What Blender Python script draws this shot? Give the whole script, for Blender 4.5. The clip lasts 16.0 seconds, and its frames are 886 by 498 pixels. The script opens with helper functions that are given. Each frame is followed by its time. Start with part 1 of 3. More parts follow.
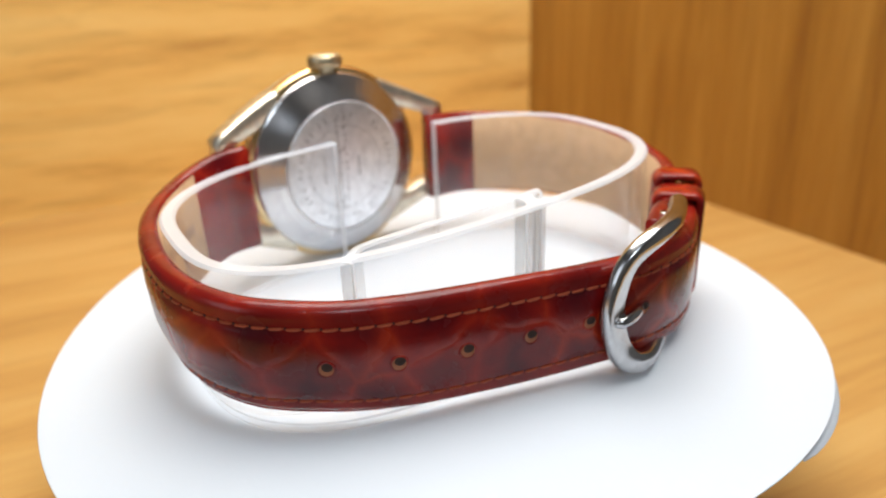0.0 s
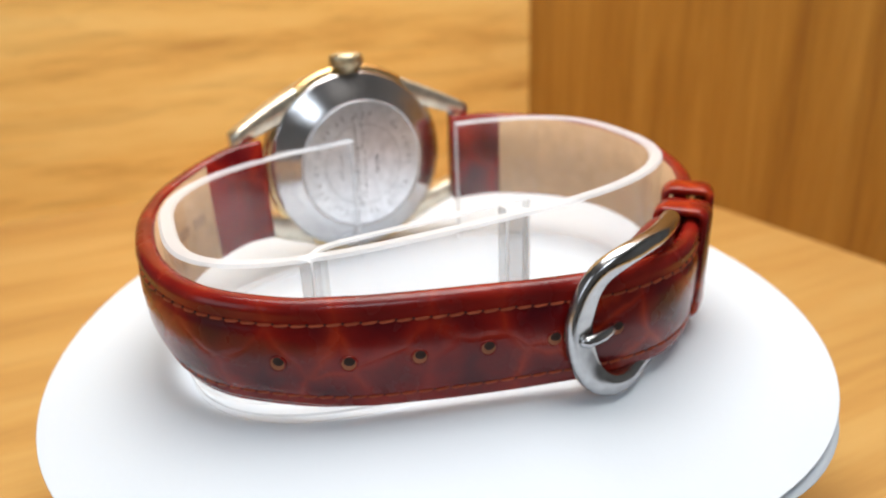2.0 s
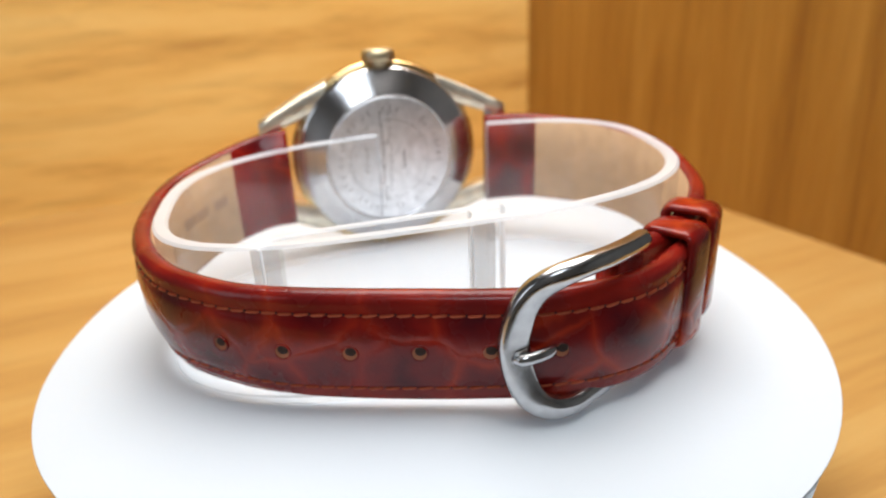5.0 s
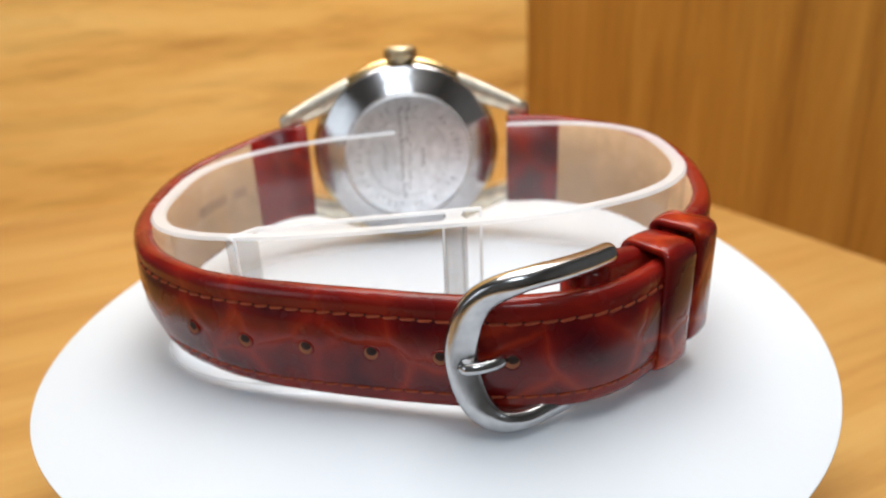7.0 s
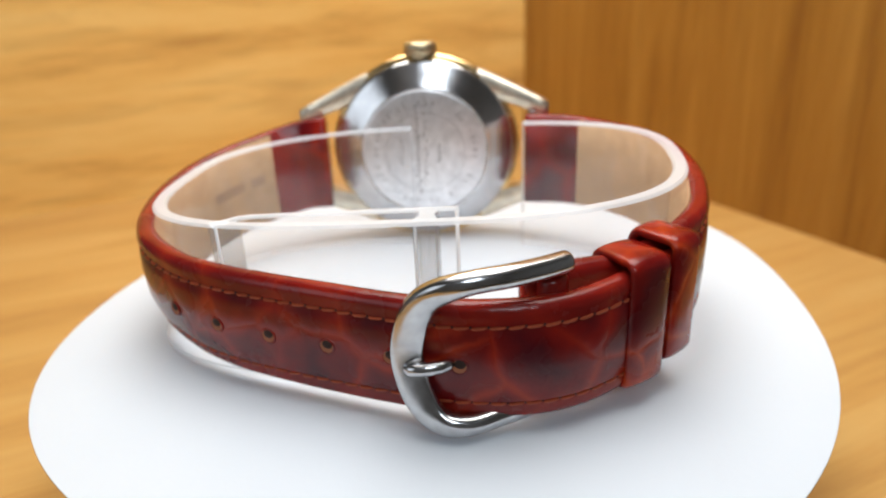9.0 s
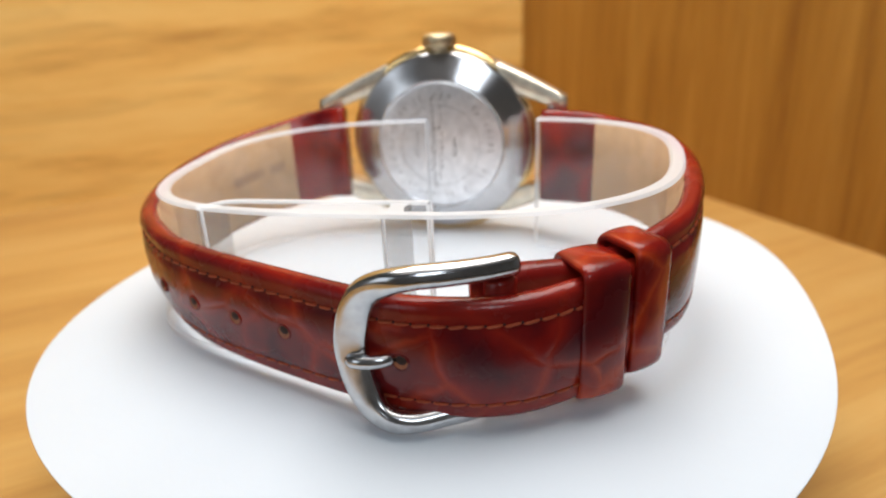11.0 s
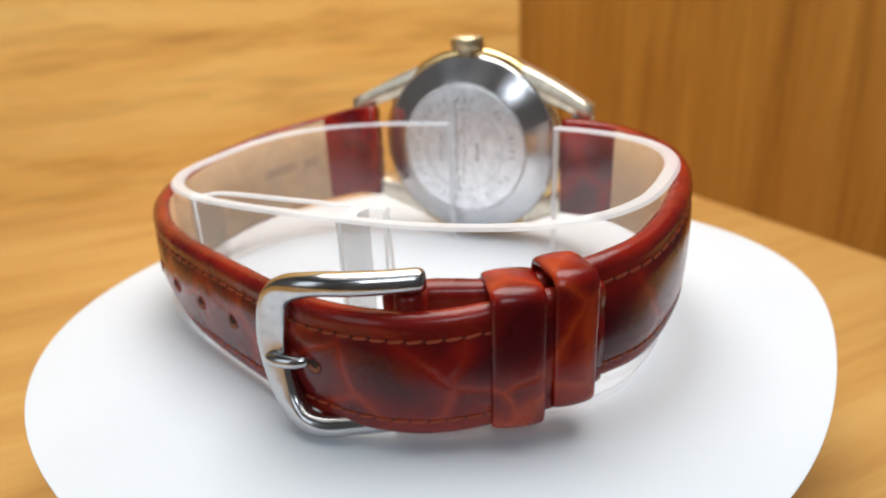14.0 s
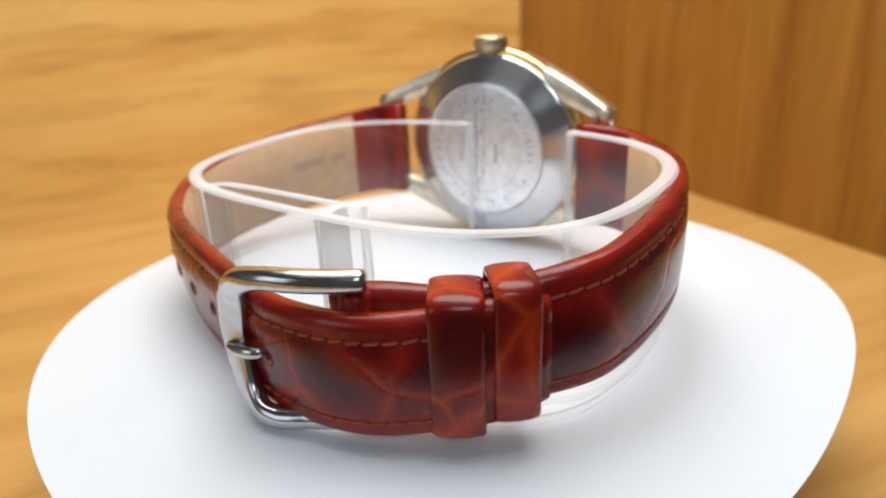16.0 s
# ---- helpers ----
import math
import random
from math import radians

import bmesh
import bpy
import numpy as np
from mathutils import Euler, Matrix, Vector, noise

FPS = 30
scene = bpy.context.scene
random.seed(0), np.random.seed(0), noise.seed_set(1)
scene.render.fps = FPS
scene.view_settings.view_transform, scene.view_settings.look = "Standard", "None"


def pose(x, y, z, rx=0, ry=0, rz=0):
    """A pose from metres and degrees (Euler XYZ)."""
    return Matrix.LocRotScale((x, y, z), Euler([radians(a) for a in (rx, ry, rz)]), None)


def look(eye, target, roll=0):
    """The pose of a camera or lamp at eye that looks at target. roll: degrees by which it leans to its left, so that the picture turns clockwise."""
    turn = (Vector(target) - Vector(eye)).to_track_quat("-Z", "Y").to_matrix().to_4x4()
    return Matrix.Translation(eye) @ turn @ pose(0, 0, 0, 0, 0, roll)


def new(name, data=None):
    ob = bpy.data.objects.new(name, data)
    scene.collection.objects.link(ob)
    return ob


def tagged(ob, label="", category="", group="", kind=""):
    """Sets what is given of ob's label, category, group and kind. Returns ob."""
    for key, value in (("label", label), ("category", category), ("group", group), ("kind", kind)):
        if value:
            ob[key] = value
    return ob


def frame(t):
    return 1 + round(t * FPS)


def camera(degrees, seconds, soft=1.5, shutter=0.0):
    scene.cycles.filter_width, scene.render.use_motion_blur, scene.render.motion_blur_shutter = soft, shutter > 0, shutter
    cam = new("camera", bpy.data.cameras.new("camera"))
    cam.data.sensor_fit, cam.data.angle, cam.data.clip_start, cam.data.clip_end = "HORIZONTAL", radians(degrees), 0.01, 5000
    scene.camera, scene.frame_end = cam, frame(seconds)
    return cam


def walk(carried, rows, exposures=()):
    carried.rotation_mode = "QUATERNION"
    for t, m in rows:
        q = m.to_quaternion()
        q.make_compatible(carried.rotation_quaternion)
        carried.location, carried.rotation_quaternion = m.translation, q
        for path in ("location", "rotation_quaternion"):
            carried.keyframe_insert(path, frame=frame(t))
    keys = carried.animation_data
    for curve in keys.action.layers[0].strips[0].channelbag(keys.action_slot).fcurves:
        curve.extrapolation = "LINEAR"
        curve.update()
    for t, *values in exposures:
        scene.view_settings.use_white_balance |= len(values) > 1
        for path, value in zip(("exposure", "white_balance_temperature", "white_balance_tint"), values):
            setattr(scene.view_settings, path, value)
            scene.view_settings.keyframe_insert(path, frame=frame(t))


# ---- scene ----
cam = camera(68.56, 16.0, soft=2.0)

# The camera stands on its support and sags a little: seconds, side, height (mm), turn, dip (degrees).
EYE = Vector((0.00363, -0.0925, 0.0455))
CAMERA_ROWS = [
    (0.0, 0.00, 0.02, 0.00, 0.00), (1.0, -0.03, 0.20, 0.01, 0.00), (2.0, 0.17, 0.22, 0.02, 0.00),
    (3.0, 0.33, 0.13, 0.04, 0.00), (4.0, 0.36, 0.02, 0.05, 0.00), (6.5, 0.52, -0.28, 0.13, 0.00),
    (7.5, 0.56, -0.29, 0.16, 0.00), (8.5, 0.51, -0.31, 0.26, 0.00), (9.0, 0.56, -0.63, 0.35, 0.15),
    (11.5, 1.02, -1.44, 0.51, 0.38), (12.0, 1.24, -1.30, 0.55, 0.35), (12.5, 1.27, -1.10, 0.62, 0.35),
    (13.5, 1.38, -1.04, 0.65, 0.35), (14.5, 1.16, -0.98, 0.66, 0.35), (15.5, 1.06, -1.12, 0.67, 0.35),
    (16.0, 0.98, -1.17, 0.67, 0.35)]


def camera_pose(side, height, turn, dip):
    eye = EYE + Vector((side, 0, height)) * 0.001
    a, b = radians(turn), radians(22.11 + dip)
    way = Vector((math.sin(a) * math.cos(b), math.cos(a) * math.cos(b), -math.sin(b)))
    return look(eye, eye + way, -2.48)


walk(cam, [(t, camera_pose(*row)) for t, *row in CAMERA_ROWS],
     exposures=[(0.0, 0.03), (4.0, 0.03), (7.0, -0.05), (9.0, -0.07), (16.0, -0.10)])
cam.data.dof.use_dof = True
cam.data.dof.focus_distance = 0.068
cam.data.dof.aperture_fstop = 22.0

# ---- light ----
world = bpy.data.worlds.new("world")
scene.world = world
world.use_nodes = True
world.node_tree.nodes["Background"].inputs["Color"].default_value = (0.75, 0.85, 1.0, 1)
world.node_tree.nodes["Background"].inputs["Strength"].default_value = 0.05


def area_lamp(name, eye, target, sx, sy, watts, colour):
    data = bpy.data.lights.new(name, "AREA")
    data.shape, data.size, data.size_y, data.energy, data.color = "RECTANGLE", sx, sy, watts, colour
    ob = new(name, data)
    ob.matrix_basis = look(eye, target)
    return ob


for y, watts in ((-0.40, 1.6), (0.10, 2.2)):
    area_lamp("ceiling_lamp", (0.05, y, 1.25), (0.05, y, 0), 1.2, 0.34, watts, (1.0, 0.96, 0.91))
for eye, sx, sy, watts in (((-1.20, -0.95, 0.50), 0.7, 0.8, 2.8), ((0.10, -1.40, 1.12), 0.55, 0.5, 5.6)):
    area_lamp("window_light", eye, (0, 0.05, 0.03), sx, sy, watts, (0.82, 0.91, 1.0))
area_lamp("cabinet_lamp", (0.030, 0.052, 0.30), (0.024, 0.040, 0), 0.27, 0.25, 1.40, (1.0, 0.97, 0.935))


# ---- materials ----
def material(name):
    m = bpy.data.materials.new(name)
    m.use_nodes = True
    nodes, links = m.node_tree.nodes, m.node_tree.links
    return m, nodes, links, nodes["Principled BSDF"]


def node(nodes, kind, **values):
    n = nodes.new(kind)
    for key, value in values.items():
        n.inputs[key.replace("_", " ")].default_value = value
    return n


def ramp(nodes, stops):
    n = nodes.new("ShaderNodeValToRGB")
    e = n.color_ramp.elements
    while len(e) < len(stops):
        e.new(0.5)
    for item, (place, colour) in zip(e, stops):
        item.position, item.color = place, (*colour, 1)
    return n


def bumped(nodes, links, bsdf, height, strength, distance):
    b = node(nodes, "ShaderNodeBump", Strength=strength, Distance=distance)
    links.new(height, b.inputs["Height"])
    links.new(b.outputs["Normal"], bsdf.inputs["Normal"])


def wood(name, dark, mid, light, stretch, turn, rough, veined):
    m, nodes, links, bsdf = material(name)
    tex = nodes.new("ShaderNodeTexCoord")
    mp = nodes.new("ShaderNodeMapping")
    mp.inputs["Rotation"].default_value = [radians(a) for a in turn]
    mp.inputs["Scale"].default_value = stretch
    links.new(tex.outputs["Object"], mp.inputs["Vector"])
    big = node(nodes, "ShaderNodeTexNoise", Scale=1.0, Detail=5.0, Roughness=0.6, Distortion=0.6)
    fine = node(nodes, "ShaderNodeTexNoise", Scale=7.0, Detail=6.0, Roughness=0.7)
    links.new(mp.outputs["Vector"], big.inputs["Vector"])
    links.new(mp.outputs["Vector"], fine.inputs["Vector"])
    mix = nodes.new("ShaderNodeMix")
    mix.inputs["Factor"].default_value = 0.3
    links.new(big.outputs["Fac"], mix.inputs["A"])
    links.new(fine.outputs["Fac"], mix.inputs["B"])
    r = ramp(nodes, [(0.34, dark), (0.47, mid), (0.60, light)])
    links.new(mix.outputs["Result"], r.inputs["Fac"])
    # thin dark veins along the grain
    vein = node(nodes, "ShaderNodeTexNoise", Scale=2.3, Detail=4.0, Roughness=0.55, Distortion=0.9)
    links.new(mp.outputs["Vector"], vein.inputs["Vector"])
    thin = ramp(nodes, [(0.50, (0, 0, 0)), (0.68, (veined, veined, veined))])
    links.new(vein.outputs["Fac"], thin.inputs["Fac"])
    tint = nodes.new("ShaderNodeMix")
    tint.data_type = "RGBA"
    links.new(thin.outputs["Color"], tint.inputs["Factor"])
    links.new(r.outputs["Color"], tint.inputs["A"])
    tint.inputs["B"].default_value = (*(c * 0.86 for c in dark), 1)
    links.new(tint.outputs["Result"], bsdf.inputs["Base Color"])
    bsdf.inputs["Roughness"].default_value = rough
    bumped(nodes, links, bsdf, fine.outputs["Fac"], 0.15, 0.0004)
    return m


WOOD_LIGHT = wood("pale varnished oak", (0.56, 0.285, 0.066), (0.84, 0.515, 0.145), (0.89, 0.60, 0.20), (6, 6, 50), (0, 0, 0), 0.45, 0.45)
WOOD_FLOOR = wood("pale varnished oak board", (0.42, 0.21, 0.057), (0.55, 0.308, 0.088), (0.61, 0.37, 0.12), (5, 60, 20), (0, 0, 0), 0.4, 0.25)
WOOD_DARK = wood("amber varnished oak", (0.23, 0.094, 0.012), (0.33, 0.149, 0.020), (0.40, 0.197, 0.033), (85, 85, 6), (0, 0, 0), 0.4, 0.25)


def paper_material():
    m, nodes, links, bsdf = material("white paper")
    n = node(nodes, "ShaderNodeTexNoise", Scale=900.0, Detail=4.0)
    big = node(nodes, "ShaderNodeTexNoise", Scale=30.0, Detail=2.0)
    tex = nodes.new("ShaderNodeTexCoord")
    links.new(tex.outputs["Object"], n.inputs["Vector"])
    links.new(tex.outputs["Object"], big.inputs["Vector"])
    r = ramp(nodes, [(0.3, (0.655, 0.718, 0.79)), (0.7, (0.685, 0.748, 0.815))])
    links.new(big.outputs["Fac"], r.inputs["Fac"])
    links.new(r.outputs["Color"], bsdf.inputs["Base Color"])
    bsdf.inputs["Roughness"].default_value = 0.75
    soft = node(nodes, "ShaderNodeBump", Strength=0.25, Distance=0.0006)
    grain = node(nodes, "ShaderNodeBump", Strength=0.08, Distance=0.0002)
    links.new(big.outputs["Fac"], soft.inputs["Height"])
    links.new(n.outputs["Fac"], grain.inputs["Height"])
    links.new(soft.outputs["Normal"], grain.inputs["Normal"])
    links.new(grain.outputs["Normal"], bsdf.inputs["Normal"])
    return m


PAPER = paper_material()


def leather_material(name, tones, crease_colour, relief=0.26):
    m, nodes, links, bsdf = material(name)
    tex = nodes.new("ShaderNodeTexCoord")
    warp = node(nodes, "ShaderNodeTexNoise", Scale=260.0, Detail=3.0)
    links.new(tex.outputs["Object"], warp.inputs["Vector"])
    add = nodes.new("ShaderNodeMix")
    add.data_type, add.blend_type = "RGBA", "LINEAR_LIGHT"
    add.inputs["Factor"].default_value = 0.0009
    links.new(tex.outputs["Object"], add.inputs["A"])
    links.new(warp.outputs["Color"], add.inputs["B"])
    cells = node(nodes, "ShaderNodeTexVoronoi", Scale=112.0, Randomness=1.0)
    small = node(nodes, "ShaderNodeTexVoronoi", Scale=330.0, Randomness=1.0)
    for one in (cells, small):
        one.feature = "DISTANCE_TO_EDGE"
        links.new(add.outputs["Result"], one.inputs["Vector"])
    tone = node(nodes, "ShaderNodeTexNoise", Scale=150.0, Detail=5.0)
    patch = node(nodes, "ShaderNodeTexNoise", Scale=80.0, Detail=2.0)
    pores = node(nodes, "ShaderNodeTexNoise", Scale=2600.0, Detail=3.0)
    for one in (tone, patch, pores):
        links.new(tex.outputs["Object"], one.inputs["Vector"])
    vein = ramp(nodes, [(0.0, (1, 1, 1)), (0.018, (0.75, 0.75, 0.75)), (0.05, (0.25, 0.25, 0.25)), (0.12, (0, 0, 0))])
    links.new(cells.outputs["Distance"], vein.inputs["Fac"])
    spread = nodes.new("ShaderNodeMath")
    spread.operation = "MULTIPLY_ADD"
    spread.inputs[1].default_value = 1.15
    links.new(cells.outputs["Distance"], spread.inputs[0])
    links.new(tone.outputs["Fac"], spread.inputs[2])
    base = ramp(nodes, list(zip((0.45, 0.68, 0.95), tones)))
    links.new(spread.outputs[0], base.inputs["Fac"])
    fade = nodes.new("ShaderNodeMath")
    fade.operation = "MULTIPLY"
    links.new(vein.outputs["Color"], fade.inputs[0])
    uneven = ramp(nodes, [(0.36, (0.06, 0.06, 0.06)), (0.62, (0.85, 0.85, 0.85))])
    links.new(patch.outputs["Fac"], uneven.inputs["Fac"])
    links.new(uneven.outputs["Color"], fade.inputs[1])
    mix = nodes.new("ShaderNodeMix")
    mix.data_type = "RGBA"
    links.new(fade.outputs[0], mix.inputs["Factor"])
    links.new(base.outputs["Color"], mix.inputs["A"])
    mix.inputs["B"].default_value = (*crease_colour, 1)
    links.new(mix.outputs["Result"], bsdf.inputs["Base Color"])
    gloss = ramp(nodes, [(0.35, (0.19, 0.19, 0.19)), (0.65, (0.31, 0.31, 0.31))])
    links.new(tone.outputs["Fac"], gloss.inputs["Fac"])
    links.new(gloss.outputs["Color"], bsdf.inputs["Roughness"])
    bsdf.inputs["Specular IOR Level"].default_value = 0.22
    bsdf.inputs["Coat Weight"].default_value = 0.28
    bsdf.inputs["Coat Roughness"].default_value = 0.13
    flat = ramp(nodes, [(0.0, (0, 0, 0)), (0.06, (1, 1, 1))])
    links.new(cells.outputs["Distance"], flat.inputs["Fac"])
    crease = ramp(nodes, [(0.0, (0, 0, 0)), (0.05, (1, 1, 1))])
    links.new(small.outputs["Distance"], crease.inputs["Fac"])
    one = node(nodes, "ShaderNodeBump", Strength=relief, Distance=0.00012)
    two = node(nodes, "ShaderNodeBump", Strength=0.08, Distance=0.00006)
    three = node(nodes, "ShaderNodeBump", Strength=0.34, Distance=0.00006)
    links.new(flat.outputs["Color"], one.inputs["Height"])
    links.new(crease.outputs["Color"], two.inputs["Height"])
    links.new(pores.outputs["Fac"], three.inputs["Height"])
    links.new(one.outputs["Normal"], two.inputs["Normal"])
    links.new(two.outputs["Normal"], three.inputs["Normal"])
    links.new(three.outputs["Normal"], bsdf.inputs["Normal"])
    links.new(three.outputs["Normal"], bsdf.inputs["Coat Normal"])
    return m


LEATHER = leather_material("crocodile-embossed red leather", ((0.245, 0.0085, 0.0052), (0.140, 0.0040, 0.0042), (0.068, 0.0018, 0.0052)), (0.37, 0.029, 0.007))
LEATHER_LOOP = leather_material("bright red loop leather", ((0.30, 0.015, 0.0055), (0.18, 0.0066, 0.0042), (0.085, 0.0024, 0.0040)), (0.47, 0.052, 0.009))
LEATHER_EDGE = leather_material("rolled red leather edge", ((0.25, 0.0118, 0.0062), (0.195, 0.0088, 0.0058), (0.145, 0.0062, 0.0055)), (0.27, 0.018, 0.0065), 0.18)


def plain(name, colour, rough, metal=0.0, spread=0.12, scale=300.0, bump=0.05):
    m, nodes, links, bsdf = material(name)
    tex = nodes.new("ShaderNodeTexCoord")
    n = node(nodes, "ShaderNodeTexNoise", Scale=scale, Detail=5.0)
    links.new(tex.outputs["Object"], n.inputs["Vector"])
    r = ramp(nodes, [(0.3, tuple(c * (1 - spread) for c in colour)), (0.7, tuple(min(1, c * (1 + spread)) for c in colour))])
    links.new(n.outputs["Fac"], r.inputs["Fac"])
    links.new(r.outputs["Color"], bsdf.inputs["Base Color"])
    bsdf.inputs["Roughness"].default_value = rough
    bsdf.inputs["Metallic"].default_value = metal
    if bump:
        bumped(nodes, links, bsdf, n.outputs["Fac"], bump, 0.0002)
    return m


LINING = plain("tan suede lining", (0.60, 0.385, 0.215), 0.85, spread=0.09, scale=420, bump=0.2)
THREAD = plain("orange-brown thread", (0.38, 0.062, 0.017), 0.7, scale=4000, bump=0.2)
HOLE_EDGE = plain("raw orange leather", (0.34, 0.115, 0.05), 0.8)
PRICK = plain("dark needle hole", (0.022, 0.003, 0.0025), 0.8)
# dark brown that paints the shade inside the punched holes
HOLE_SHADE = plain("painted shade inside hole", (0.028, 0.011, 0.006), 0.9)
STAMP = plain("stamped brown ink", (0.44, 0.29, 0.18), 0.8)
CHROME = plain("rubbed chrome", (0.52, 0.52, 0.53), 0.19, 1.0, spread=0.10, scale=900, bump=0.03)
STEEL = plain("brushed stainless steel", (0.66, 0.65, 0.66), 0.13, 1.0, spread=0.08, scale=700, bump=0.03)
RIM_STEEL = plain("concentrically polished steel", (0.68, 0.67, 0.68), 0.2, 1.0, spread=0.05, scale=700, bump=0.0)
RIM_STEEL.node_tree.nodes["Principled BSDF"].inputs["Anisotropic"].default_value = 0.7
RIM_STEEL.node_tree.nodes["Principled BSDF"].inputs["Anisotropic Rotation"].default_value = 0.25
_tangent = RIM_STEEL.node_tree.nodes.new("ShaderNodeTangent")
_tangent.direction_type, _tangent.axis = "RADIAL", "Y"
RIM_STEEL.node_tree.links.new(_tangent.outputs[0], RIM_STEEL.node_tree.nodes["Principled BSDF"].inputs["Tangent"])
STEEL_WORN = plain("satin worn steel", (0.82, 0.83, 0.86), 0.40, 1.0, spread=0.12, scale=700, bump=0.04)
GOLD = plain("gold plating", (0.84, 0.60, 0.28), 0.24, 1.0, spread=0.08, bump=0.02)
LUG = plain("worn pale plating", (0.76, 0.69, 0.56), 0.38, 1.0, spread=0.15, scale=500)
CROWN = plain("worn pale gold", (0.60, 0.51, 0.34), 0.42, 1.0, spread=0.2, scale=900)
ENGRAVED_REFLECTED = plain("worn grey engraving and painted reflection", (0.22, 0.22, 0.23), 0.5, 0.6)
DIAL = plain("ivory dial", (0.75, 0.72, 0.64), 0.5)
BASE = plain("grey plastic", (0.35, 0.35, 0.36), 0.5)
WALL = plain("off-white wall paint", (0.60, 0.59, 0.57), 0.8, scale=4)

# dark colour of the unseen added floor, chosen for dark reflections in the chrome
ROOM_FLOOR = plain("dark brown for unseen floor", (0.10, 0.06, 0.035), 0.6, scale=6)


def acrylic(name, tint, frost_haze):
    m, nodes, links, bsdf = material(name)
    nodes.remove(bsdf)
    out = nodes["Material Output"]
    see = node(nodes, "ShaderNodeBsdfTransparent", Color=(*tint, 1))
    shine = node(nodes, "ShaderNodeBsdfGlossy", Roughness=0.04)
    fres = node(nodes, "ShaderNodeLayerWeight", Blend=0.5)
    power = nodes.new("ShaderNodeMath")
    power.operation = "POWER"
    power.inputs[1].default_value = 4.0
    gain = nodes.new("ShaderNodeMath")
    gain.operation = "MULTIPLY_ADD"
    gain.inputs[1].default_value, gain.inputs[2].default_value = 0.45, 0.032
    mix = nodes.new("ShaderNodeMixShader")
    links.new(fres.outputs["Facing"], power.inputs[0])
    links.new(power.outputs[0], gain.inputs[0])
    links.new(gain.outputs[0], mix.inputs[0])
    links.new(see.outputs[0], mix.inputs[1])
    links.new(shine.outputs[0], mix.inputs[2])
    last = mix
    if frost_haze:
        white = node(nodes, "ShaderNodeBsdfDiffuse", Color=(0.92, 0.95, 0.985, 1))
        trans = node(nodes, "ShaderNodeBsdfTranslucent", Color=(0.92, 0.95, 0.985, 1))
        both = nodes.new("ShaderNodeMixShader")
        both.inputs[0].default_value = 0.35
        links.new(white.outputs[0], both.inputs[1])
        links.new(trans.outputs[0], both.inputs[2])
        last = nodes.new("ShaderNodeMixShader")
        last.inputs[0].default_value = frost_haze
        links.new(mix.outputs[0], last.inputs[1])
        links.new(both.outputs[0], last.inputs[2])
    links.new(last.outputs[0], out.inputs["Surface"])
    return m


# the small white share here paints a milky haze of reflections on clear walls
CLEAR = acrylic("clear acrylic", (0.998, 0.998, 0.998), 0.015)
# same clear acrylic; the grey tint stands in for refraction seen edge-on
CLEAR_GREYED = acrylic("clear acrylic greyed to imitate edge-on refraction", (0.82, 0.82, 0.82), 0.10)
FROSTED = acrylic("frosted cut acrylic edge", (0.98, 0.98, 0.98), 0.68)


# ---- mesh helpers ----
MM = 0.001


def part(name, bm, mat, parent=None, label="", smooth=True):
    me = bpy.data.meshes.new(name)
    bmesh.ops.recalc_face_normals(bm, faces=bm.faces)
    for f in bm.faces:
        f.smooth = smooth
    bm.to_mesh(me)
    bm.free()
    for one in (mat if isinstance(mat, (list, tuple)) else (mat,)):
        me.materials.append(one)
    ob = new(name, me)
    ob.parent = parent
    if label:
        ob["label"] = label
    return ob


def spline(points, step):
    """A smooth line through points of any number of values, at even steps of plan length."""
    P = [np.array(p, float) for p in points]
    P = [2 * P[0] - P[1]] + P + [2 * P[-1] - P[-2]]
    fine = []
    for a, b, c, d in zip(P, P[1:], P[2:], P[3:]):
        for k in range(24):
            t = k / 24
            fine.append(0.5 * (2 * b + (c - a) * t + (2 * a - 5 * b + 4 * c - d) * t * t + (3 * b - a - 3 * c + d) * t ** 3))
    fine = np.array(fine + [P[-2]])
    run = np.concatenate([[0], np.cumsum(np.hypot(*np.diff(fine[:, :2], axis=0).T))])
    n = max(2, round(run[-1] / step))
    s = np.linspace(0, run[-1], n + 1)
    return np.column_stack([np.interp(s, run, fine[:, k]) for k in range(fine.shape[1])]), s


def normals(line):
    """The outward side of a plan line that runs anticlockwise."""
    d = np.gradient(line[:, :2], axis=0)
    d /= np.linalg.norm(d, axis=1)[:, None]
    return np.column_stack([d[:, 1], -d[:, 0]])


def skin(bm, rings, closed_ring=True, caps=True, loop=False, index=None):
    rows = [[bm.verts.new(Vector(p) * MM) for p in ring] for ring in rings]
    m = len(rows[0])
    pairs = list(zip(rows, rows[1:])) + ([(rows[-1], rows[0])] if loop else [])
    for i, (a, b) in enumerate(pairs):
        for j in range(m if closed_ring else m - 1):
            f = bm.faces.new((a[j], a[(j + 1) % m], b[(j + 1) % m], b[j]))
            if index:
                f.material_index = index(i, j)
    if caps and not loop:
        for row in (rows[0], rows[-1]):
            f = bm.faces.new(row)
            if index:
                f.material_index = index(0, 0)
    return rows


